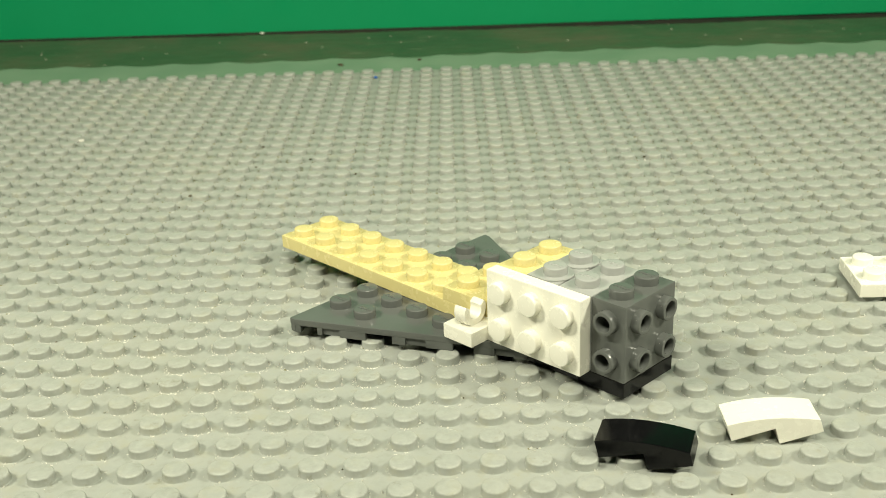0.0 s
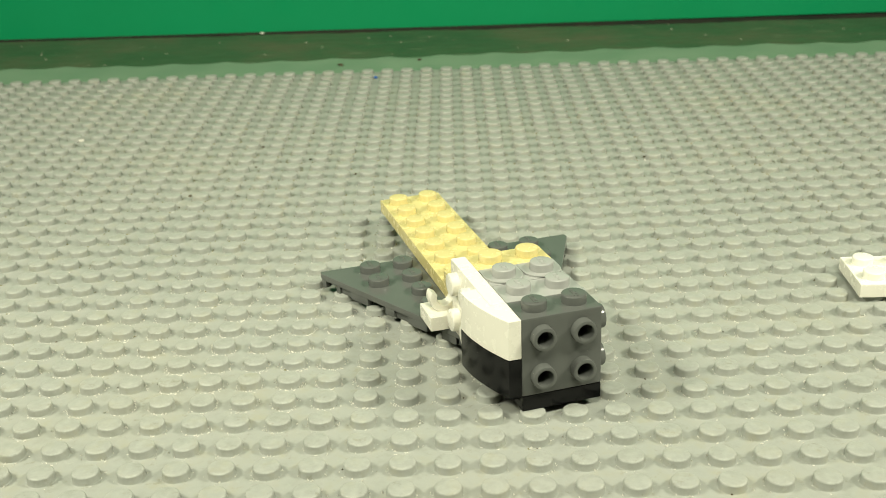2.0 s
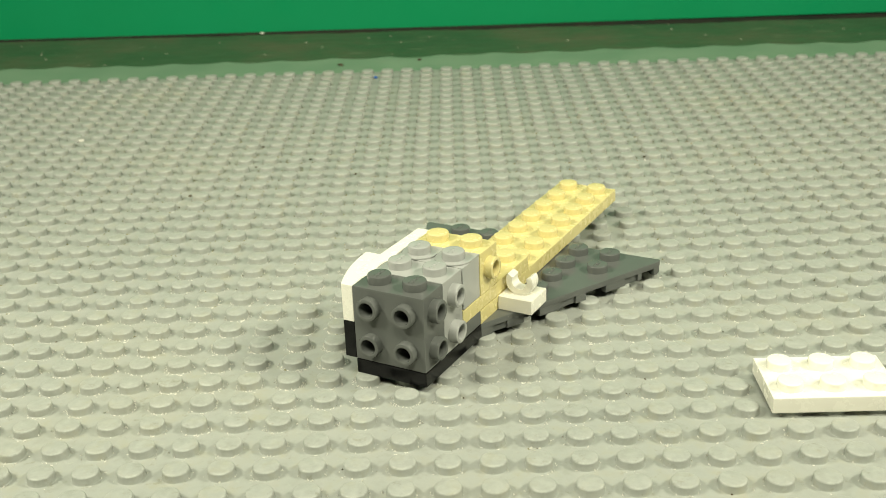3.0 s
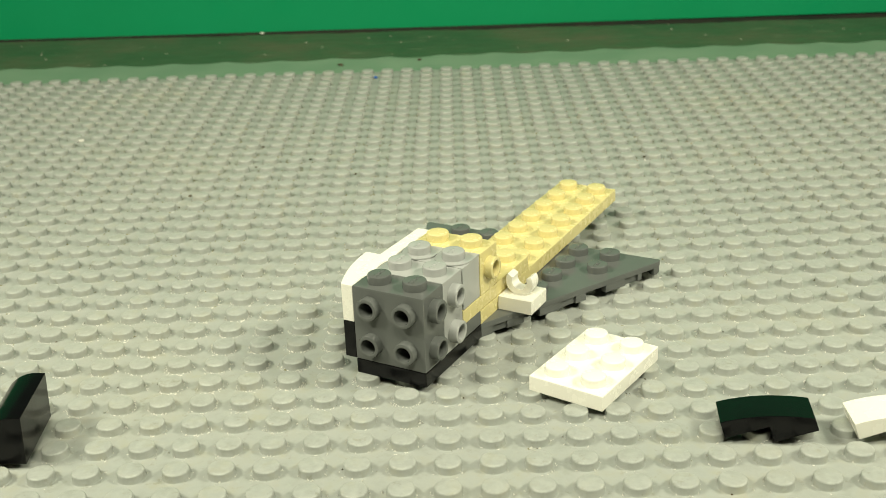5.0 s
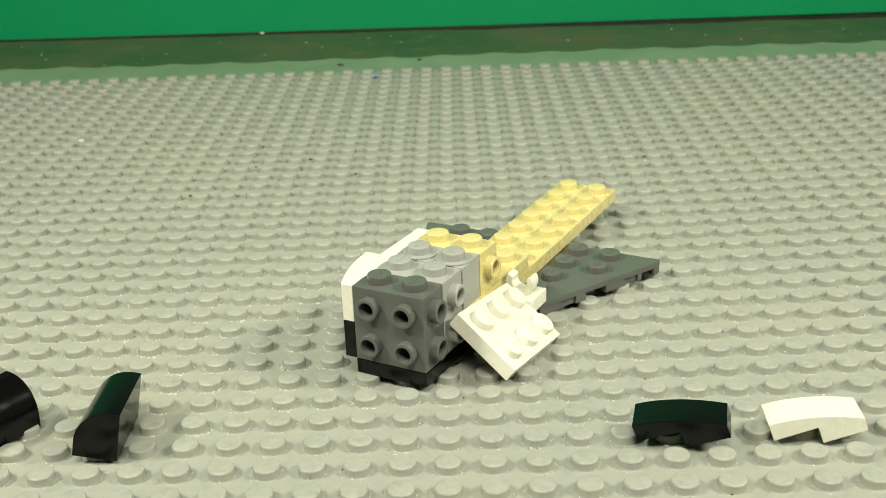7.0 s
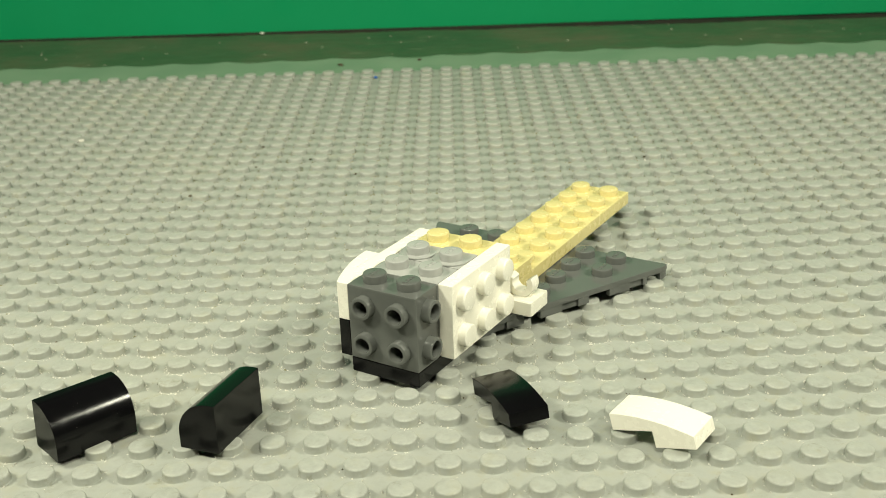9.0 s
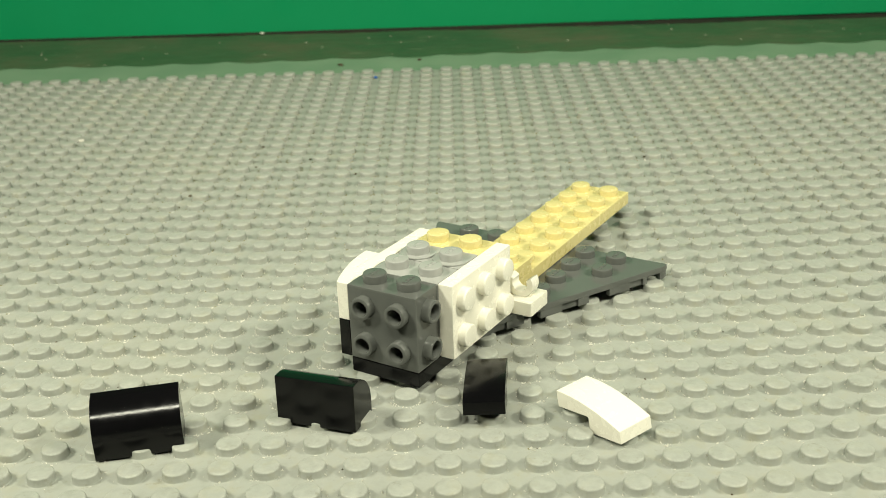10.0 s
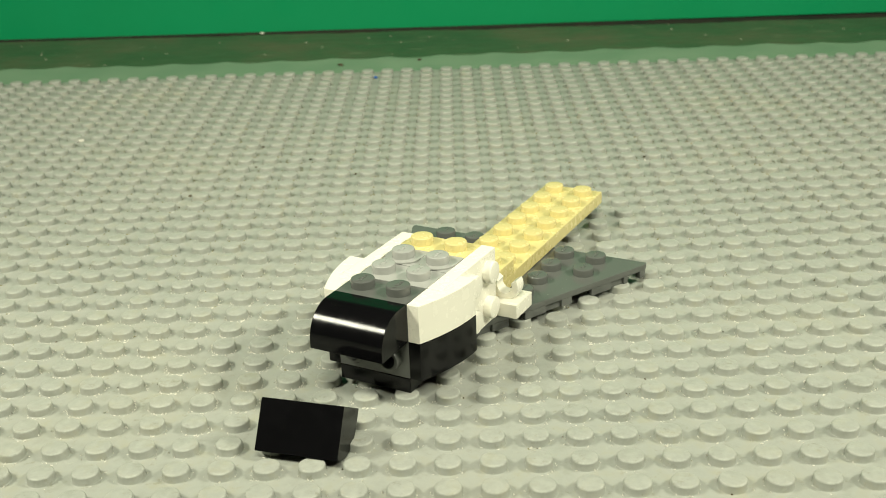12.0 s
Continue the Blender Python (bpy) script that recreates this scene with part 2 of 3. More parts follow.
STUDS = {m: mesh_of("stud", marked_stud_bm(rise), m, True, 32) for m, rise in ((DARK, 0.11), (LIGHT, 0.08))}
STUDS.update((m, mesh_of("stud", stud_bm(), m, True, 32)) for m in (WHITE, TAN))
SIDE_STUDS = {m: mesh_of("side_stud", hollow_stud_bm(), m, True, 32) for m in (TAN, DARK, LIGHT)}


def studs_on(parent, mat, places, z):
    for x, y in places:
        shared("stud", STUDS[mat], parent, mm(x, y, z, 0, 0, 0))


# ---- setting ----
def quad_box(name, x0, x1, y0, y1, z0, z1, mat, label, category, bevel=0.0):
    ob = part(name, box(x0, x1, y0, y1, z0, z1, bevel), mat, None, "", False)
    return tagged(ob, label, category, "", "structure")


TOP = -1.5      # the worktop's surface, under the base plate
quad_box("worktop", -700, 700, -560, 520, TOP - 30, TOP, WORKTOP, "worn dark green painted worktop with scratches", "worktop")
# unseen room, added round the worktop for reflections and bounced light
quad_box("floor", -1800, 1800, -1800, 1400, -790, -760, FLOORING, "brown floor of the unseen room", "floor")
quad_box("wall_north", -1800, 1800, 1400, 1450, -760, 1500, PLASTER, "plain wall of the unseen room", "wall")
quad_box("wall_south", -1800, 1800, -1850, -1800, -760, 1500, PLASTER, "plain wall of the unseen room", "wall")
quad_box("wall_east", 1800, 1850, -1800, 1400, -760, 1500, PLASTER, "plain wall of the unseen room", "wall")
quad_box("wall_west", -1850, -1800, -1800, 1400, -760, 1500, PLASTER, "plain wall of the unseen room", "wall")
quad_box("ceiling", -1850, 1850, -1850, 1450, 1500, 1540, PLASTER, "plain pale ceiling of the unseen room", "ceiling")
for lx in (-660, 660):
    for ly in (-520, 480):
        quad_box("worktop_leg", lx - 25, lx + 25, ly - 25, ly + 25, -760, TOP - 30, WORKTOP, "square green worktop leg", "leg", 2)


def green_board():
    """A large green card standing up behind the base plate, its foot a little off the worktop."""
    ob = part("backdrop_board", box(-420, 420, 0, 3, 0, 240, 0.6), GREEN_BOARD)
    ob.matrix_world = mm(0, 382, TOP + 0.3, -1.0, -0.17, -1.3)
    return tagged(ob, "bright green card standing upright behind the base plate", "board")


green_board()


def scalloped_paper():
    """Pale green paper under the plate; its far edge is cut in waves."""
    back = []
    for i in range(261):
        x = -330 + i * 660 / 260
        back.append((x, 321.5 - 0.010 * x + 3.6 * (0.64 - abs(math.sin(math.pi * x / 23.5 + 0.3))) + 1.2 * math.sin(x / 61.0) + 0.6 * math.sin(x / 9.7)))
    ob = part("paper_sheet", slab([(-330, 240), (330, 240), *reversed(back)], TOP + 0.01, TOP + 0.35, 0), PAPER, None, "", False)
    return tagged(ob, "pale green paper with a wavy cut edge", "paper")


scalloped_paper()


# ---- the half-built model: x points to its nose, z = 0 is its underside ----
model = new("toy_model")
tagged(model, "half-built brick toy with tan tail, grey wedge wings and studded nose", "toy")


def black_nose_plate():
    p = part("nose_plate", box(-24, 0, -8, 8, 0, 3.2), BLACK, model, "black flat plate under the nose")
    return p


def nose_brick():
    """Tall dark brick with studs on its front, its two ends and its top."""
    p = part("nose_brick", punched(punched(punched(box(-7.95, 0, -8, 8, 3.2, 19.2, 0.3), 0, 1, [-4, 4], [7.2, 15.2]), 1, 1, [-4], [7.2, 15.2]), 1, -1, [-4], [7.2, 15.2]), DARK, model, "dark grey brick with hollow studs on three sides")
    studs_on(p, DARK, [(-4, -4), (-4, 4)], 19.2)
    for z in (7.2, 15.2):
        for y in (-4, 4):
            shared("side_stud", SIDE_STUDS[DARK], p, mm(0, y, z, 0, 90, 0))
        shared("side_stud", SIDE_STUDS[DARK], p, mm(-4, 8, z, -90, 0, 0))
        shared("side_stud", SIDE_STUDS[DARK], p, mm(-4, -8, z, 90, 0, 0))


def grey_side_brick():
    p = part("side_stud_brick", punched(box(-15.95, -8.05, -7.95, 7.95, 3.2, 19.2, 0.3), 1, 1, [-12], [7.2, 15.2]), LIGHT, model, "light grey brick with hollow side studs")
    studs_on(p, LIGHT, [(-12, -4), (-12, 4)], 19.2)
    for z in (7.2, 15.2):
        shared("side_stud", SIDE_STUDS[LIGHT], p, mm(-12, 8, z, -90, 0, 0))
        shared("side_stud", SIDE_STUDS[LIGHT], p, mm(-12, -8, z, 90, 0, 0))


def half_round(cx, cy):
    """Plan of a square tile whose front edge is rounded."""
    pts = [(cx - 3.9, cy - 3.95), (cx - 3.9, cy + 3.95), (cx - 0.2, cy + 3.95)]
    for i in range(1, 10):
        a = math.pi / 2 - math.pi * i / 10
        pts.append((cx - 0.2 + 4.0 * math.cos(a), cy + 3.95 * math.sin(a)))
    pts.append((cx - 0.2, cy - 3.95))
    return list(reversed(pts))


def grey_bricks():
    p = part("plain_brick", box(-23.9, -16.5, -7.9, 7.9, 9.6, 19.0, 0.26), LIGHT, model, "light grey brick behind the side studs")
    for y in (-4, 4):
        t = part("round_front_tile", slab(half_round(-20, y), 19.0, 19.35, 0.08), LIGHT, p)
    studs_on(p, LIGHT, [(-20, -4), (-20, 4)], 19.3)


def tan_brick():
    p = part("tan_brick", punched(box(-31.95, -24.05, -8, 8, 9.6, 19.2, 0.2), 1, 1, [-28], [14.9]), TAN, model, "tan brick with a hollow stud on each end")
    studs_on(p, TAN, [(-28, -4), (-28, 4)], 19.2)
    shared("side_stud", SIDE_STUDS[TAN], p, mm(-28, 8, 14.9, -90, 0, 0))
    shared("side_stud", SIDE_STUDS[TAN], p, mm(-28, -8, 14.9, 90, 0, 0))


def tan_plates():
    p = part("upper_plate", box(-48, -16.05, -8, 8, 6.4, 9.6), TAN, model, "tan plate under the bricks")
    studs_on(p, TAN, [(x, y) for x in (-44, -36) for y in (-4, 4)], 9.6)
    t = part("tail_plate", box(-104, -24, -8, 8, 3.2, 6.4), TAN, model, "long tan tail plate")
    studs_on(t, TAN, [(-52 - 8 * i, y) for i in range(7) for y in (-4, 4)], 6.4)
    t.matrix_local = mm(-40, 0, 0, 0, 0.55, 0) @ mm(40, 0, 0)
    part("joining_plate", box(-23.95, -16.05, -7.95, 7.95, 3.2, 6.4), DARK, model, "dark grey plate under the tan plate")


def wing(side):
    """Wedge plate: the top skin, a rim with square gaps under its slanting edge, and studs."""
    s = side
    skin = [(-24, s * 0.03), (-24, s * 8), (-70.4, s * 31.2), (-72, s * 31.2), (-72, s * 0.03)]
    p = part("wing_plate", slab(skin if s < 0 else list(reversed(skin)), 1.7, 3.2, 0.28), DARK, model, "dark grey wedge-shaped wing plate")
    places = [(-68, 12), (-60, 12), (-52, 12), (-44, 12), (-68, 20), (-60, 20)]
    studs_on(p, DARK, [(x, s * y) for x, y in places], 3.2)
    d = Vector((-48, s * 24)).normalized()
    n = Vector((-d.y, d.x)) * s
    start = Vector((-24, s * 8))
    # the rim's blocks along the slanting edge, some set back, between square gaps
    for a, b, inset in ((0.0, 3.0, 0.05), (3.0, 7.0, 0.6), (7.0, 11.5, 0.05), (16.0, 22.0, 0.05), (22.0, 26.5, 0.6), (26.5, 29.5, 0.05),
                        (35.5, 41.5, 0.05), (41.5, 45.5, 0.6), (45.5, 46.7, 0.05), (50.6, 51.8, 0.05)):
        bm = box(a, b, inset, 1.6, 0.0, 1.75, 0.12)
        for v in bm.verts:
            q = start + d * v.co.x + n * v.co.y
            v.co.x, v.co.y = q.x, q.y
        part("rim_block", bm, DARK, p)
    part("rear_rim", box(-72, -70.6, min(0, s * 31), max(0, s * 31), 0.0, 1.75, 0.1), DARK, p)
    part("front_rim", box(-25.6, -24.05, min(0, s * 8), max(0, s * 8), 0.0, 1.75, 0.1), DARK, p)
    for x in (-64, -56, -48):
        part("tube", lathe([(3.2, 1.75), (3.2, 0.0), (2.4, 0.0), (2.4, 1.75)], 16, False), DARK, p).matrix_local = mm(x, s * 8, 0)


def clip_plate(side):
    s = side
    y0, y1 = sorted((s * 8.05, s * 16))
    p = part("clip_plate", box(-40, -32, y0, y1, 3.2, 6.4), WHITE, model, "small white plate with an upright clip")
    arc = []
    cy, cz, ro, ri = 0.0, 8.9, 3.25, 1.65
    a0, a1 = radians(-212), radians(32)
    for i in range(19):
        a = a0 + (a1 - a0) * i / 18
        arc.append((cy + ro * math.cos(a), cz + ro * math.sin(a)))
    for i in range(19):
        a = a1 + (a0 - a1) * i / 18
        arc.append((cy + ri * math.cos(a), cz + ri * math.sin(a)))
    c = part("clip", prism(arc, -1.6, 1.6, 0.42), WHITE, p)
    c.matrix_local = mm(-36, s * 12, 0.4, 0, 0, 90)


black_nose_plate()
nose_brick()
grey_side_brick()
grey_bricks()
tan_brick()
tan_plates()
for s in (-1, 1):
    wing(s)
    clip_plate(s)
# the plate already fixed on the right side when the clip starts
fixed = part("side_plate", box(-32, -8.05, -11.2, -8.02, 3.2, 19.2), WHITE, model, "white studded plate fixed upright on the side")
for x in (-12, -20, -28):
    for z in (7.2, 15.2):
        shared("stud", STUDS[WHITE], fixed, mm(x, -11.2, z, 90, 0, 0))


# ---- loose bricks ----
def side_plate():
    ob = tagged(part("studded_plate", box(-12, 12, -8, 8, 0, 3.2), WHITE), "loose white plate with two rows of three studs", "toy brick")
    studs_on(ob, WHITE, [(x, y) for x in (-8, 0, 8) for y in (-4, 4)], 3.2)
    return ob


def slope(mat, name, label):
    """Two studs long: one half thin and raised, the other thick, under one bowed top."""
    pts = [(-8, 3.2), (0, 3.2), (0, 0), (8, 0)]
    for i in range(13):
        u = i / 12
        pts.append((8 - 16 * u, 6.5 - 4.0 * (1 - u) ** 1.9))
    return tagged(part(name, prism(pts, -3.95, 3.95, 0.14), mat), label, "toy brick")


def bow_brick():
    """Quarter-round brick, hollow below: it stands on its open side, x points the way it bows."""
    pts = [(0, 0), (8, 0), (8, 3.0)]
    for i in range(1, 15):
        a = math.pi / 2 * i / 14
        pts.append((1.6 + 6.4 * math.cos(a), 3.0 + 6.6 * math.sin(a)))
    pts.append((0, 9.6))
    bm = prism(pts, -7.95, 7.95, 0.12)
    under = max((f for f in bm.faces if f.normal.z < -0.9), key=lambda f: f.calc_area())
    bmesh.ops.inset_individual(bm, faces=[under], thickness=1.3)
    ext = bmesh.ops.extrude_discrete_faces(bm, faces=[under])
    bmesh.ops.translate(bm, vec=(0, 0, 4.0), verts=list(ext["faces"][0].verts))
    return tagged(part("bow_brick", bm, BLACK), "glossy black quarter-round brick with a hollow base", "toy brick", "black bow bricks")


plate_b = side_plate()
slope_black_a = slope(BLACK, "black_slope", "small glossy black bowed slope brick")
slope_white_a = slope(WHITE, "white_slope", "small white bowed slope brick")
slope_black_b = slope(BLACK, "black_slope", "small glossy black bowed slope brick")
slope_white_b = slope(WHITE, "white_slope", "small white bowed slope brick")
bow_a = bow_brick()
bow_b = bow_brick()
for ob in (slope_black_a, slope_black_b):
    ob["group"] = "black slope bricks"
for ob in (slope_white_a, slope_white_b):
    ob["group"] = "white slope bricks"


# ---- the base plate, last of the large things for its many studs ----
def base_plate():
    x0, y0, n = -24, -11, 48
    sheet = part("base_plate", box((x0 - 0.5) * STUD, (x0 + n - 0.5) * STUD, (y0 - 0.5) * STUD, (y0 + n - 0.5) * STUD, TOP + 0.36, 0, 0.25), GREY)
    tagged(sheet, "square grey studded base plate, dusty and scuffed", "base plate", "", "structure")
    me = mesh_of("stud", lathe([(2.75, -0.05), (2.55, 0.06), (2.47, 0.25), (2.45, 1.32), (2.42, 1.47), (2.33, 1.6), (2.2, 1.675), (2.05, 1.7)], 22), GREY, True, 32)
    cols, rows = range(-9, 11), range(-2, 13)
    verts, faces = [], []
    ring = [(2.75, -0.05), (2.49, 0.15), (2.45, 1.32), (2.40, 1.52), (2.26, 1.66), (2.05, 1.7)]
    k = 16
    for r in range(y0, y0 + n):
        for c in range(x0, x0 + n):
            if c in cols and r in rows:
                shared("stud", me, sheet, mm(c * STUD, r * STUD, 0, 0, 0, random.uniform(0, 18)))
                continue
            b = len(verts)
            for rad, z in ring:
                verts += [((c * STUD + rad * math.cos(2 * math.pi * i / k)) * MM, (r * STUD + rad * math.sin(2 * math.pi * i / k)) * MM, z * MM) for i in range(k)]
            for l in range(len(ring) - 1):
                faces += [(b + l * k + i, b + l * k + (i + 1) % k, b + (l + 1) * k + (i + 1) % k, b + (l + 1) * k + i) for i in range(k)]
            faces.append(tuple(b + (len(ring) - 1) * k + i for i in range(k)))
    far = bpy.data.meshes.new("far_studs")
    far.from_pydata(verts, [], faces)
    far.materials.append(GREY)
    far.shade_smooth()
    far.set_sharp_from_angle(angle=radians(32))
    ob = new("far_studs", far)
    ob.parent = sheet
    tagged(ob, "grey studs of the base plate", "", "", "stuff")


base_plate()


# ---- dirt and painted-in gap shade: crumbs, flakes round the studs and a line of grime along the card's foot ----
def rough_lump(r, flat):
    bm = bmesh.new()
    bmesh.ops.create_icosphere(bm, subdivisions=1, radius=r)
    for v in bm.verts:
        v.co = Vector((v.co.x * random.uniform(0.6, 1.4), v.co.y * random.uniform(0.6, 1.4), v.co.z * flat * random.uniform(0.6, 1.3)))
    return bm


for name, mat, label, x, y, z in (
    ('brown_crumb', CRUMB, 'tiny dark brown crumb', -45.0, 309.4, -1.15),
    ('brown_crumb', CRUMB, 'tiny dark brown crumb', -11.6, 314.7, -1.15),
    ('brown_crumb', CRUMB, 'tiny dark brown crumb', 61.5, 169.6, 0.0),
    ('brown_crumb', CRUMB, 'tiny dark brown crumb', 80.0, 139.9, 0.0),
    ('brown_crumb', CRUMB, 'tiny dark brown crumb', 81.7, 140.7, 0.0),
    ('brown_crumb', CRUMB, 'tiny dark brown crumb', 63.0, 173.4, 0.0),
    ('blue_crumb', BLUE_CRUMB, 'tiny blue plastic crumb', -28.4, 280.9, 0.0),
    ('pale_crumb', PALE_CRUMB, 'tiny pale crumb of dirt', -125.7, 206.6, 0.0),
    ('pale_crumb', PALE_CRUMB, 'tiny pale crumb of dirt', -88.8, 380.1, -1.15),
    ('brown_crumb', CRUMB, 'tiny dark brown crumb', -60.1, 171.8, 0.0),
    ('brown_crumb', CRUMB, 'tiny dark brown crumb', -28.0, 162.0, 0.0),
    ('brown_crumb', CRUMB, 'tiny dark brown crumb', -75.7, 146.9, 0.0),
    ('brown_crumb', CRUMB, 'tiny dark brown crumb', -60.9, 193.0, 0.0),
    ('brown_crumb', CRUMB, 'tiny dark brown crumb', -43.6, 178.0, 0.0),
):
    r = random.uniform(0.9, 1.3) if y > 200 else random.uniform(0.36, 0.58)
    crumb = tagged(part(name, rough_lump(r, 0.6), mat), label, "crumb", "crumbs")
    crumb.matrix_world = mm(x, y, z + r * 0.3, 0, 0, random.uniform(0, 180))


def flakes(name, mat, count, cx, cy, sx, sy, label):
    """Chalky shreds that cling to the feet of the studs, each a low bent ridge of three links."""
    rng = random.Random(name)
    verts, faces = [], []
    made = 0
    while made < count:
        x, y = rng.gauss(cx, sx), rng.gauss(cy, sy)
        if not (-180 < x < 175 and -85 < y < 280):
            continue
        made += 1
        c, r = round(x / STUD), round(y / STUD)
        a = rng.uniform(0, 2 * math.pi)
        d = rng.uniform(2.46, 2.7) if rng.random() < 0.6 else rng.uniform(2.7, 3.4)
        sweep = rng.uniform(0.04, 0.22) * rng.choice((-1, 1))
        h, w = rng.uniform(0.05, 0.4), rng.uniform(0.03, 0.15)
        drift, b = rng.uniform(-0.1, 0.35), len(verts)
        for i in range(4):
            q, near = a + sweep * i / 3, d + drift * i / 3
            lift = h * (0.25, 1.0, 0.7, 0.15)[i] * rng.uniform(0.6, 1.2)
            wide = w * (0.4, 1.0, 0.9, 0.3)[i]
            for rad, z in ((near - wide, 0.0), (near, lift), (near + wide, 0.0)):
                verts.append(((c * STUD + rad * math.cos(q)) * MM, (r * STUD + rad * math.sin(q)) * MM, (z + 0.02) * MM))
        for i in range(3):
            k = b + 3 * i
            faces += [(k, k + 1, k + 4, k + 3), (k + 1, k + 2, k + 5, k + 4)]
    me = bpy.data.meshes.new(name)
    me.from_pydata(verts, [], faces)
    me.materials.append(mat)
    return tagged(new(name, me), label, "dirt", "", "stuff")


flakes("pale_flakes", PALE_CRUMB, 3600, -34, 50, 38, 22, "pale chips of dirt round the studs")
flakes("scattered_flakes", PALE_CRUMB, 4200, 35, 50, 75, 50, "pale chips of dirt scattered over the base plate")
flakes("brown_flakes", CRUMB, 160, -20, 70, 70, 60, "brown specks of dirt on the base plate")
# olive dirt whose colour also darkens the shaded gaps between far studs
flakes("olive_dirt", OLIVE_DIRT_AND_SHADE, 5200, 95, 215, 60, 55, "olive-brown dirt and painted gap shade round the far studs")
flakes("packed_dirt", OLIVE_DIRT_AND_SHADE, 6000, -50, 190, 70, 55, "olive-brown dirt and painted gap shade round the far studs")


def grime():
    """A ragged dark line where the card meets the worktop: dirt, and the gap's shade as colour."""
    rng = random.Random(5)
    verts, faces = [], []
    n = 220
    for i in range(n + 1):
        x = -400 + 800 * i / n
        front = 381.5 - x * 0.0227 - 2.2 - 3.6 * min(1.0, max(0.0, (x + 190) / 260)) - 2.4 * noise.noise((x * 0.03, 0, 0)) - rng.uniform(0, 1.2)
        verts += [(x * MM, front * MM, (TOP + 0.05) * MM), (x * MM, (382.1 - x * 0.0227) * MM, (TOP + 0.5) * MM)]
    faces = [(2 * i, 2 * i + 2, 2 * i + 3, 2 * i + 1) for i in range(n)]
    me = bpy.data.meshes.new("grime_and_gap_line")
    me.from_pydata(verts, [], faces)
    me.materials.append(GRIME_AND_GAP)
    return tagged(new("grime_and_gap_line", me), "dark brown grime and painted gap shade along the foot of the card", "dirt", "", "stuff")


grime()
worktop_bits = random.Random(11)
verts, faces = [], []
for i in range(46):
    x, y = worktop_bits.uniform(-220, 220), worktop_bits.uniform(326, 374)
    r, h = worktop_bits.uniform(0.2, 0.55), worktop_bits.uniform(0.2, 0.5)
    b = len(verts)
    for k in range(5):
        verts.append(((x + r * 1.6 * math.cos(k * 1.26)) * MM, (y + r * math.sin(k * 1.26)) * MM, (TOP + 0.02) * MM))
    verts.append((x * MM, y * MM, (TOP + h) * MM))
    faces += [(b + k, b + (k + 1) % 5, b + 5) for k in range(5)]
me = bpy.data.meshes.new("worktop_specks")
me.from_pydata(verts, [], faces)
me.materials.append(SPECK)
tagged(new("worktop_specks", me), "pale specks of dirt on the green worktop", "dirt", "", "stuff")


# ---- what moves: bricks shifted in jerks, as in stop motion ----
def ground(x, y, z, yaw, tilt, roll):
    """Pose of a loose brick resting on and between the studs."""
    return mm(x, y, z, roll, tilt, yaw)


ONTO_NOSE = pose(0, 0, 0, 180) @ pose(0, 0, 0, 0, 90)
LYING = mm(-14.3, 25.8, 0.9, 0, 0, -122) @ ONTO_NOSE
FLIPPED = mm(-25.7, 7.1, 10.2, 0, 0, 74) @ pose(0, 0, 0, 0, 32) @ pose(0, 0, 0, 180)
MODEL = [
    (0.0, 39.04, 24.67, -44.5),
    (0.5, 39.31, 23.04, -46.99),
    (1.3, 38.7, 22.5, -47.5),
    (1.5, 39.04, 22.3, -47.3),
    (1.7, 27.86, 21.15, -60.02),
    (1.9, 21.63, 17.9, -72.36),
    (2.1, 11.9, 25.61, -82.02),
    (2.3, -0.05, 24.76, -99.08),
    (2.5, -11.13, 29.31, -118.33),
    (7.4, -12.33, 29.8, -121.16),
    (10.3, -11.07, 29.27, -119.55),
    (11.5, -10.19, 27.71, -117.0),
    (11.7, -14.06, 26.79, -117.51),
    (11.9, -14.22, 27.39, -117.85),
]


def model_at(t):
    m = MODEL[0]
    for row in MODEL:
        if row[0] <= t + 1e-6:
            m = row
    return mm(m[1], m[2], REST, 0, 0, m[3])


def jerks(stops):
    """Rows that hold each pose until the next one's time, then change within two frames."""
    rows = [(0.0, stops[0][1])]
    for (t0, a), (t1, b) in zip(stops, stops[1:]):
        early, mid = t1 - 2 / FPS, t1 - 1 / FPS
        if frame(early) > frame(rows[-1][0]):
            rows.append((early, a))
        rows.append((mid, a.lerp(b, 0.5) if a.to_quaternion().rotation_difference(b.to_quaternion()).angle > 1.2 else a))
        rows.append((t1, b))
    rows.append((SECONDS + 0.1, stops[-1][1]))
    return [r for i, r in enumerate(rows) if i == 0 or frame(r[0]) > frame(rows[i - 1][0])]


def fixed_on(local, t0):
    """Stops of a brick that sits on the model from t0 on."""
    times = [t0] + [row[0] for row in MODEL if row[0] > t0 + 1e-6]
    return [(t, model_at(t) @ local) for t in times]


# seconds, and (x, y, yaw, tilt, lift) of each resting brick
SBA = [
    (0.0, (35.6, 0.5, 0.5, -17.7, -14.7, -1.1)),
    (0.1, (26.5, 6.3, 0.7, -37.7, -9.8, -0.3)),
    (0.3, (22.6, 12.8, 0.8, -48.5, -15.9, -1.7)),
]
SWA = [
    (0.0, (59.3, 8.2, 0.1, -0.6, -16.9, -2.0)),
    (0.7, (50.4, 6.1, 0.4, -1.2, -14.0, -0.7)),
    (0.9, (39.5, 2.6, 0.9, -25.4, -17.3, -3.5)),
    (1.1, (31.1, 5.8, 0.5, -41.1, -14.1, -1.2)),
    (1.3, (27.3, 7.9, 0.4, -32.9, -15.9, 1.2)),
]
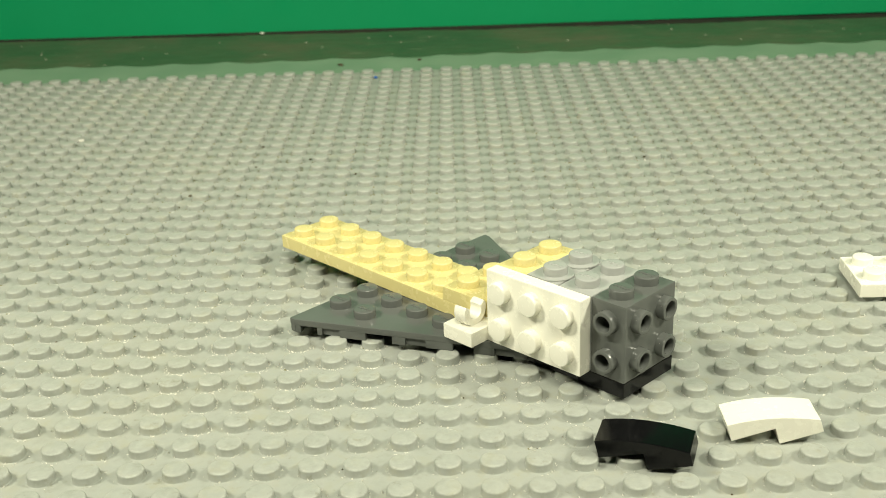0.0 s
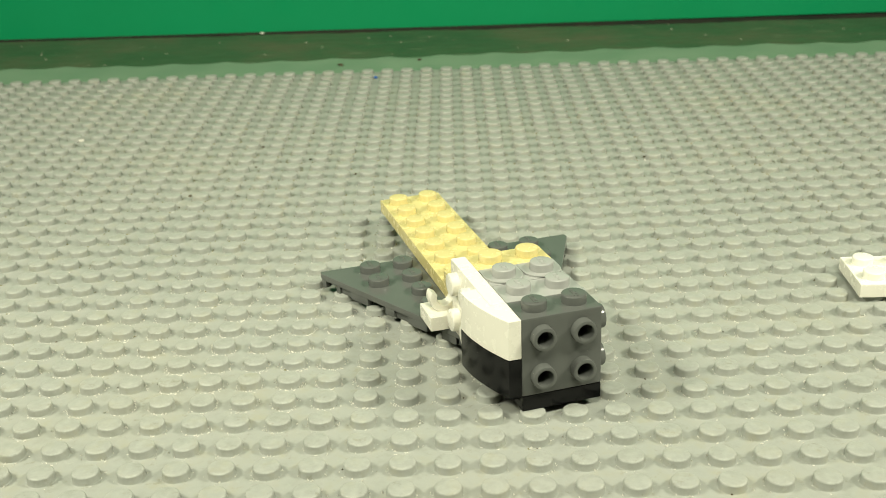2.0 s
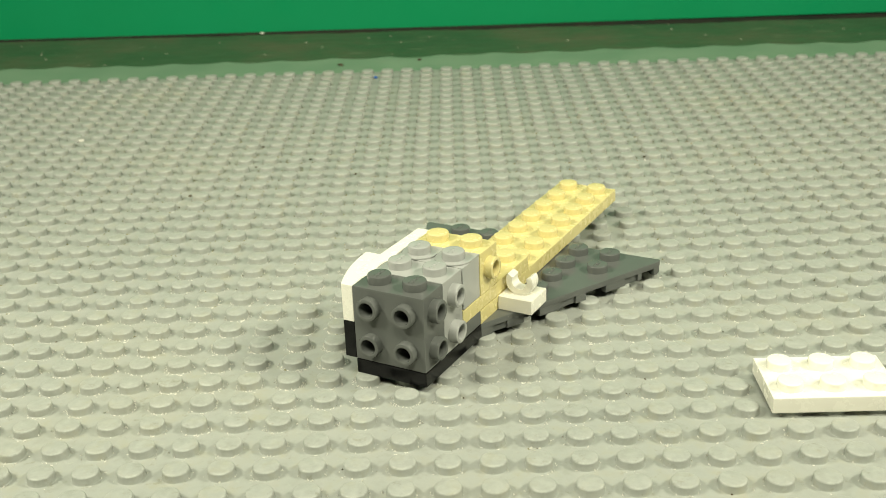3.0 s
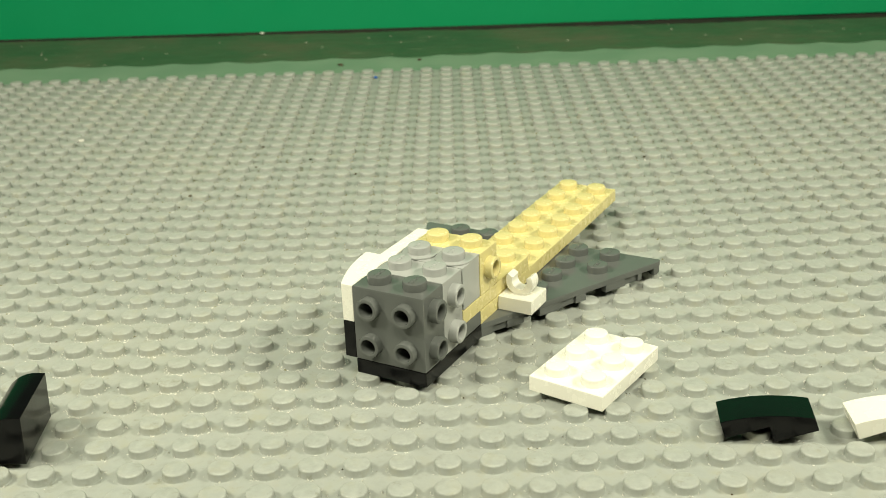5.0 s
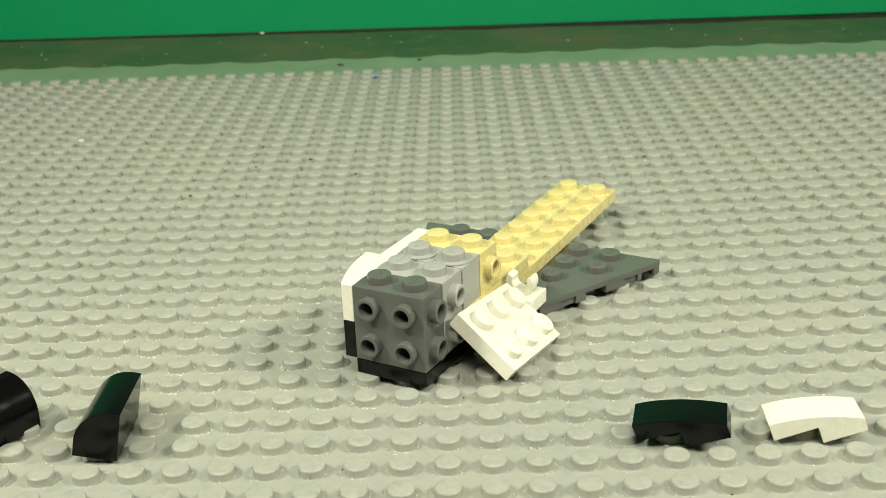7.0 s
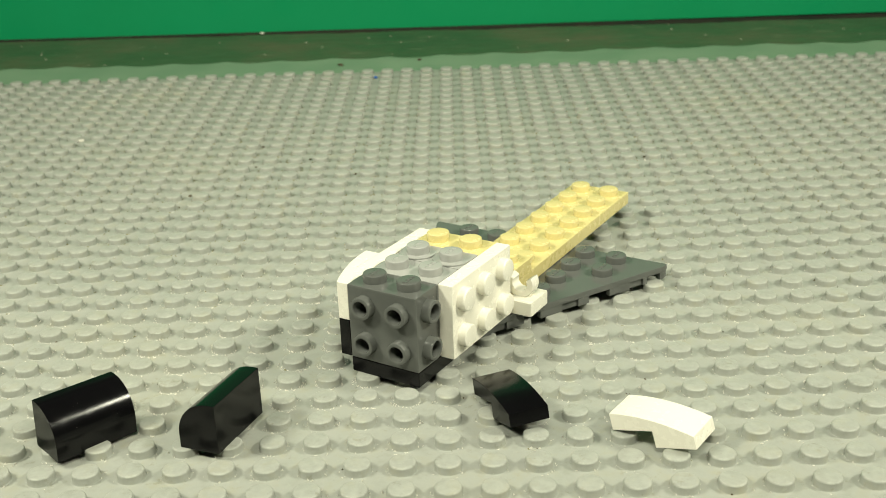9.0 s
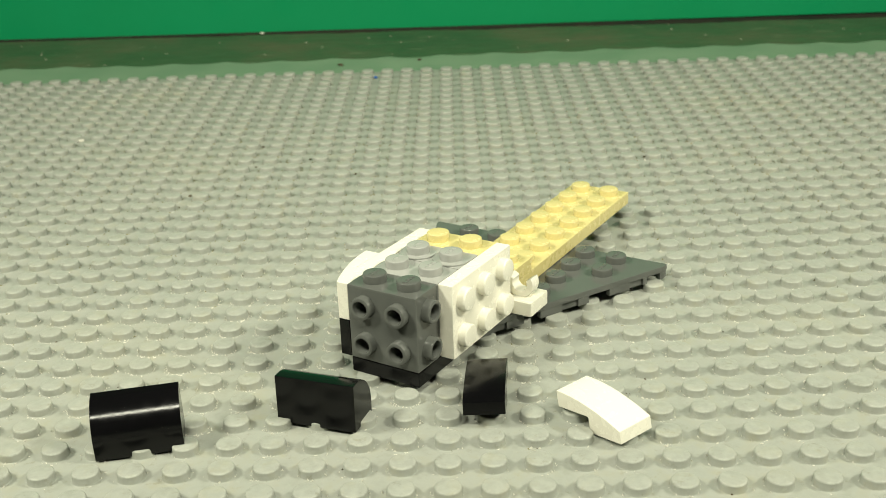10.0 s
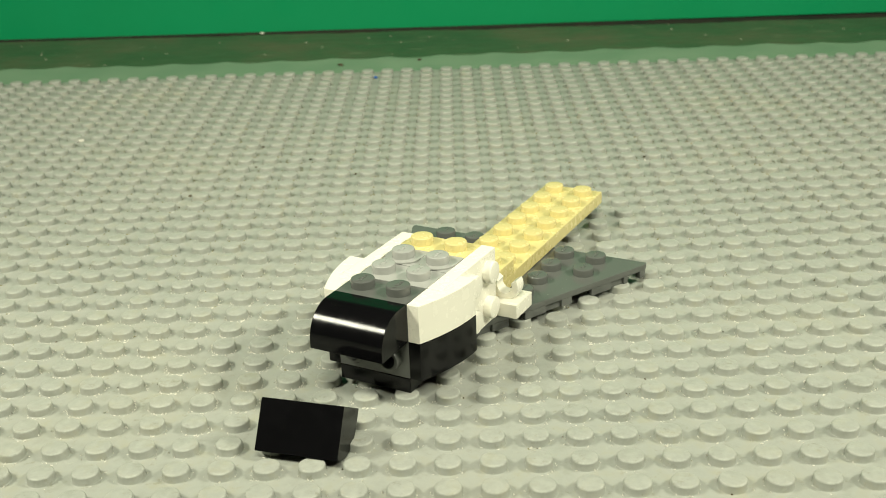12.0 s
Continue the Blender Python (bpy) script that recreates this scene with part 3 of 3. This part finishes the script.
PLB = [
    (0.0, (104.2, 68.6, 1.4, -1.2, 0.0, 0.0)),
    (2.1, (126.0, 60.0, 1.7, -1.6, 0.0, 0.0)),
    (2.4, (112.0, 35.0, 1.7, -1.4, 0.0, 0.0)),
    (2.7, (81.0, 20.9, 1.2, -0.5, 0.0, 0.0)),
    (2.9, (72.2, 20.9, 1.2, -0.5, 0.0, 0.0)),
    (3.1, (64.4, 21.0, 1.2, -0.5, 0.0, 0.0)),
    (3.4, (57.5, 22.0, 1.7, 8.0, 0.0, 0.0)),
    (3.7, (51.0, 24.0, 1.7, 20.0, 0.0, 0.0)),
    (4.0, (44.0, 25.5, 1.7, 32.0, 0.0, 0.0)),
    (4.3, (37.0, 27.5, 1.7, 44.0, 0.0, 0.0)),
    (4.6, (29.2, 29.1, 1.6, 55.1, 0.0, 0.0)),
    (5.2, (20.9, 29.6, 1.7, 60.0, 0.0, 0.0)),
    (6.0, (12.9, 32.0, 0.9, 62.0, 0.0, -3.0)),
]
SBB = [
    (0.0, (112.0, 7.6, 0.7, -6.0, -18.8, -1.6)),
    (3.9, (96.0, 7.6, 0.7, -6.0, -18.8, -1.6)),
    (4.2, (80.0, 7.6, 0.7, -6.0, -18.8, -1.6)),
    (4.5, (58.6, 7.9, 0.7, -6.0, -18.8, -1.6)),
    (5.3, (50.9, 7.6, 0.7, -9.7, -18.8, -1.6)),
    (6.1, (43.1, 6.1, 1.4, -12.8, -20.0, 0.0)),
    (7.1, (31.4, 8.4, 1.8, -23.4, -16.7, -2.5)),
    (7.6, (24.0, 11.0, 1.6, -38.0, -16.5, -1.5)),
    (8.1, (17.5, 13.5, 1.4, -53.0, -16.5, 0.0)),
    (8.5, (12.1, 15.5, 1.3, -67.6, -16.4, 0.3)),
    (9.5, (7.5, 20.2, 1.3, -95.2, -13.3, 3.0)),
]
SWB = [
    (0.0, (135.0, 6.5, 0.8, -1.4, -18.8, -1.3)),
    (3.9, (119.0, 6.5, 0.8, -1.4, -18.8, -1.3)),
    (4.2, (103.0, 6.5, 0.8, -1.4, -18.8, -1.3)),
    (4.5, (81.6, 6.8, 0.8, -1.4, -18.8, -1.3)),
    (5.5, (75.4, 6.5, 0.8, -1.4, -18.8, -1.3)),
    (6.3, (66.9, 7.0, 0.7, -3.3, -19.6, -3.0)),
    (7.7, (59.0, 7.1, 0.8, -7.5, -18.5, -2.5)),
    (8.4, (51.1, 7.2, 0.9, -11.7, -17.7, -2.5)),
    (8.9, (39.2, 6.1, 1.1, -35.9, -16.2, 0.7)),
    (9.7, (29.2, 12.4, 0.3, -52.7, -9.0, 2.4)),
    (10.5, (15.3, 12.6, 0.9, -85.2, -14.2, 0.4)),
    (11.1, (8.0, 21.2, 1.1, -115.3, -11.6, 5.2)),
]
BOA = [
    (0.0, (-112.0, 11.4, 1.4, 182.0, -3.0, 0.0)),
    (4.4, (-92.0, 11.4, 1.4, 182.0, -3.0, 0.0)),
    (4.9, (-75.9, 11.4, 1.4, 182.0, -3.3, -1.8)),
    (5.7, (-68.5, 12.7, 0.5, 180.4, -1.3, -0.9)),
    (6.5, (-59.7, 12.1, 0.6, 180.1, -11.4, 0.8)),
    (7.7, (-52.0, 11.9, 0.9, 174.0, -8.0, 0.9)),
    (8.2, (-45.0, 11.6, 1.2, 166.0, -3.0, 1.0)),
    (8.6, (-38.2, 11.4, 1.5, 159.2, 0.5, 1.2)),
    (9.1, (-33.5, 11.2, 1.5, 107.3, -6.0, 5.0)),
    (9.9, (-24.6, 13.8, 0.8, 71.4, 1.2, 0.2)),
    (10.7, (-17.6, 17.9, 0.8, 70.5, 1.2, 0.2)),
]
BOB = [
    (0.0, (-118.0, 15.0, 1.4, -30.0, 2.7, -1.0)),
    (6.3, (-100.0, 15.0, 1.4, -30.0, 2.7, -1.0)),
    (6.7, (-88.5, 14.6, 1.4, -33.0, 2.7, -1.0)),
    (7.8, (-81.0, 14.5, 1.4, -38.0, 2.7, -1.5)),
    (8.3, (-69.7, 14.4, 1.4, -45.7, 2.7, -2.2)),
    (9.3, (-57.4, 14.1, 1.1, -78.7, 4.2, 0.6)),
    (10.1, (-44.7, 13.4, 1.0, -94.6, 14.0, 0.0)),
    (10.9, (-29.6, 11.7, 1.4, -122.9, 2.1, 0.4)),
]


def motions():
    walk(model, jerks([(row[0], mm(row[1], row[2], REST, 0, 0, row[3])) for row in MODEL]))
    right, left = pose(0, 0, 0, 90), pose(0, 0, 0, -90)
    # black and white slopes for the right side
    walk(slope_black_a, jerks([(t, ground(*p)) for t, p in SBA] + fixed_on(mm(-8, -8.02, 7.2) @ right, 0.5)))
    walk(slope_white_a, jerks([(t, ground(*p)) for t, p in SWA] + fixed_on(mm(-8, -8.02, 15.2) @ right, 1.5)))
    # the second studded plate, for the left side
    leaning = ground(11.4, 40.3, 5.5, 63.0, 7.5, 36.3)
    walk(plate_b, jerks([(t, ground(*p)) for t, p in PLB] + [(6.9, leaning)] + fixed_on(mm(-20.05, 8.02, 11.2) @ left, 7.5)))
    walk(slope_black_b, jerks([(t, ground(*p)) for t, p in SBB] + fixed_on(mm(-8, 8.02, 7.2) @ left, 10.3)))
    walk(slope_white_b, jerks([(t, ground(*p)) for t, p in SWB] + fixed_on(mm(-8, 8.02, 15.2) @ left, 11.5)))
    # quarter-round bricks for the nose
    walk(bow_a, jerks([(t, ground(*p)) for t, p in BOA] + [(11.3, LYING)] + fixed_on(mm(0.02, 0, 11.2) @ ONTO_NOSE, 11.7)))
    walk(bow_b, jerks([(t, ground(*p)) for t, p in BOB] + [(11.9, FLIPPED)]))


motions()
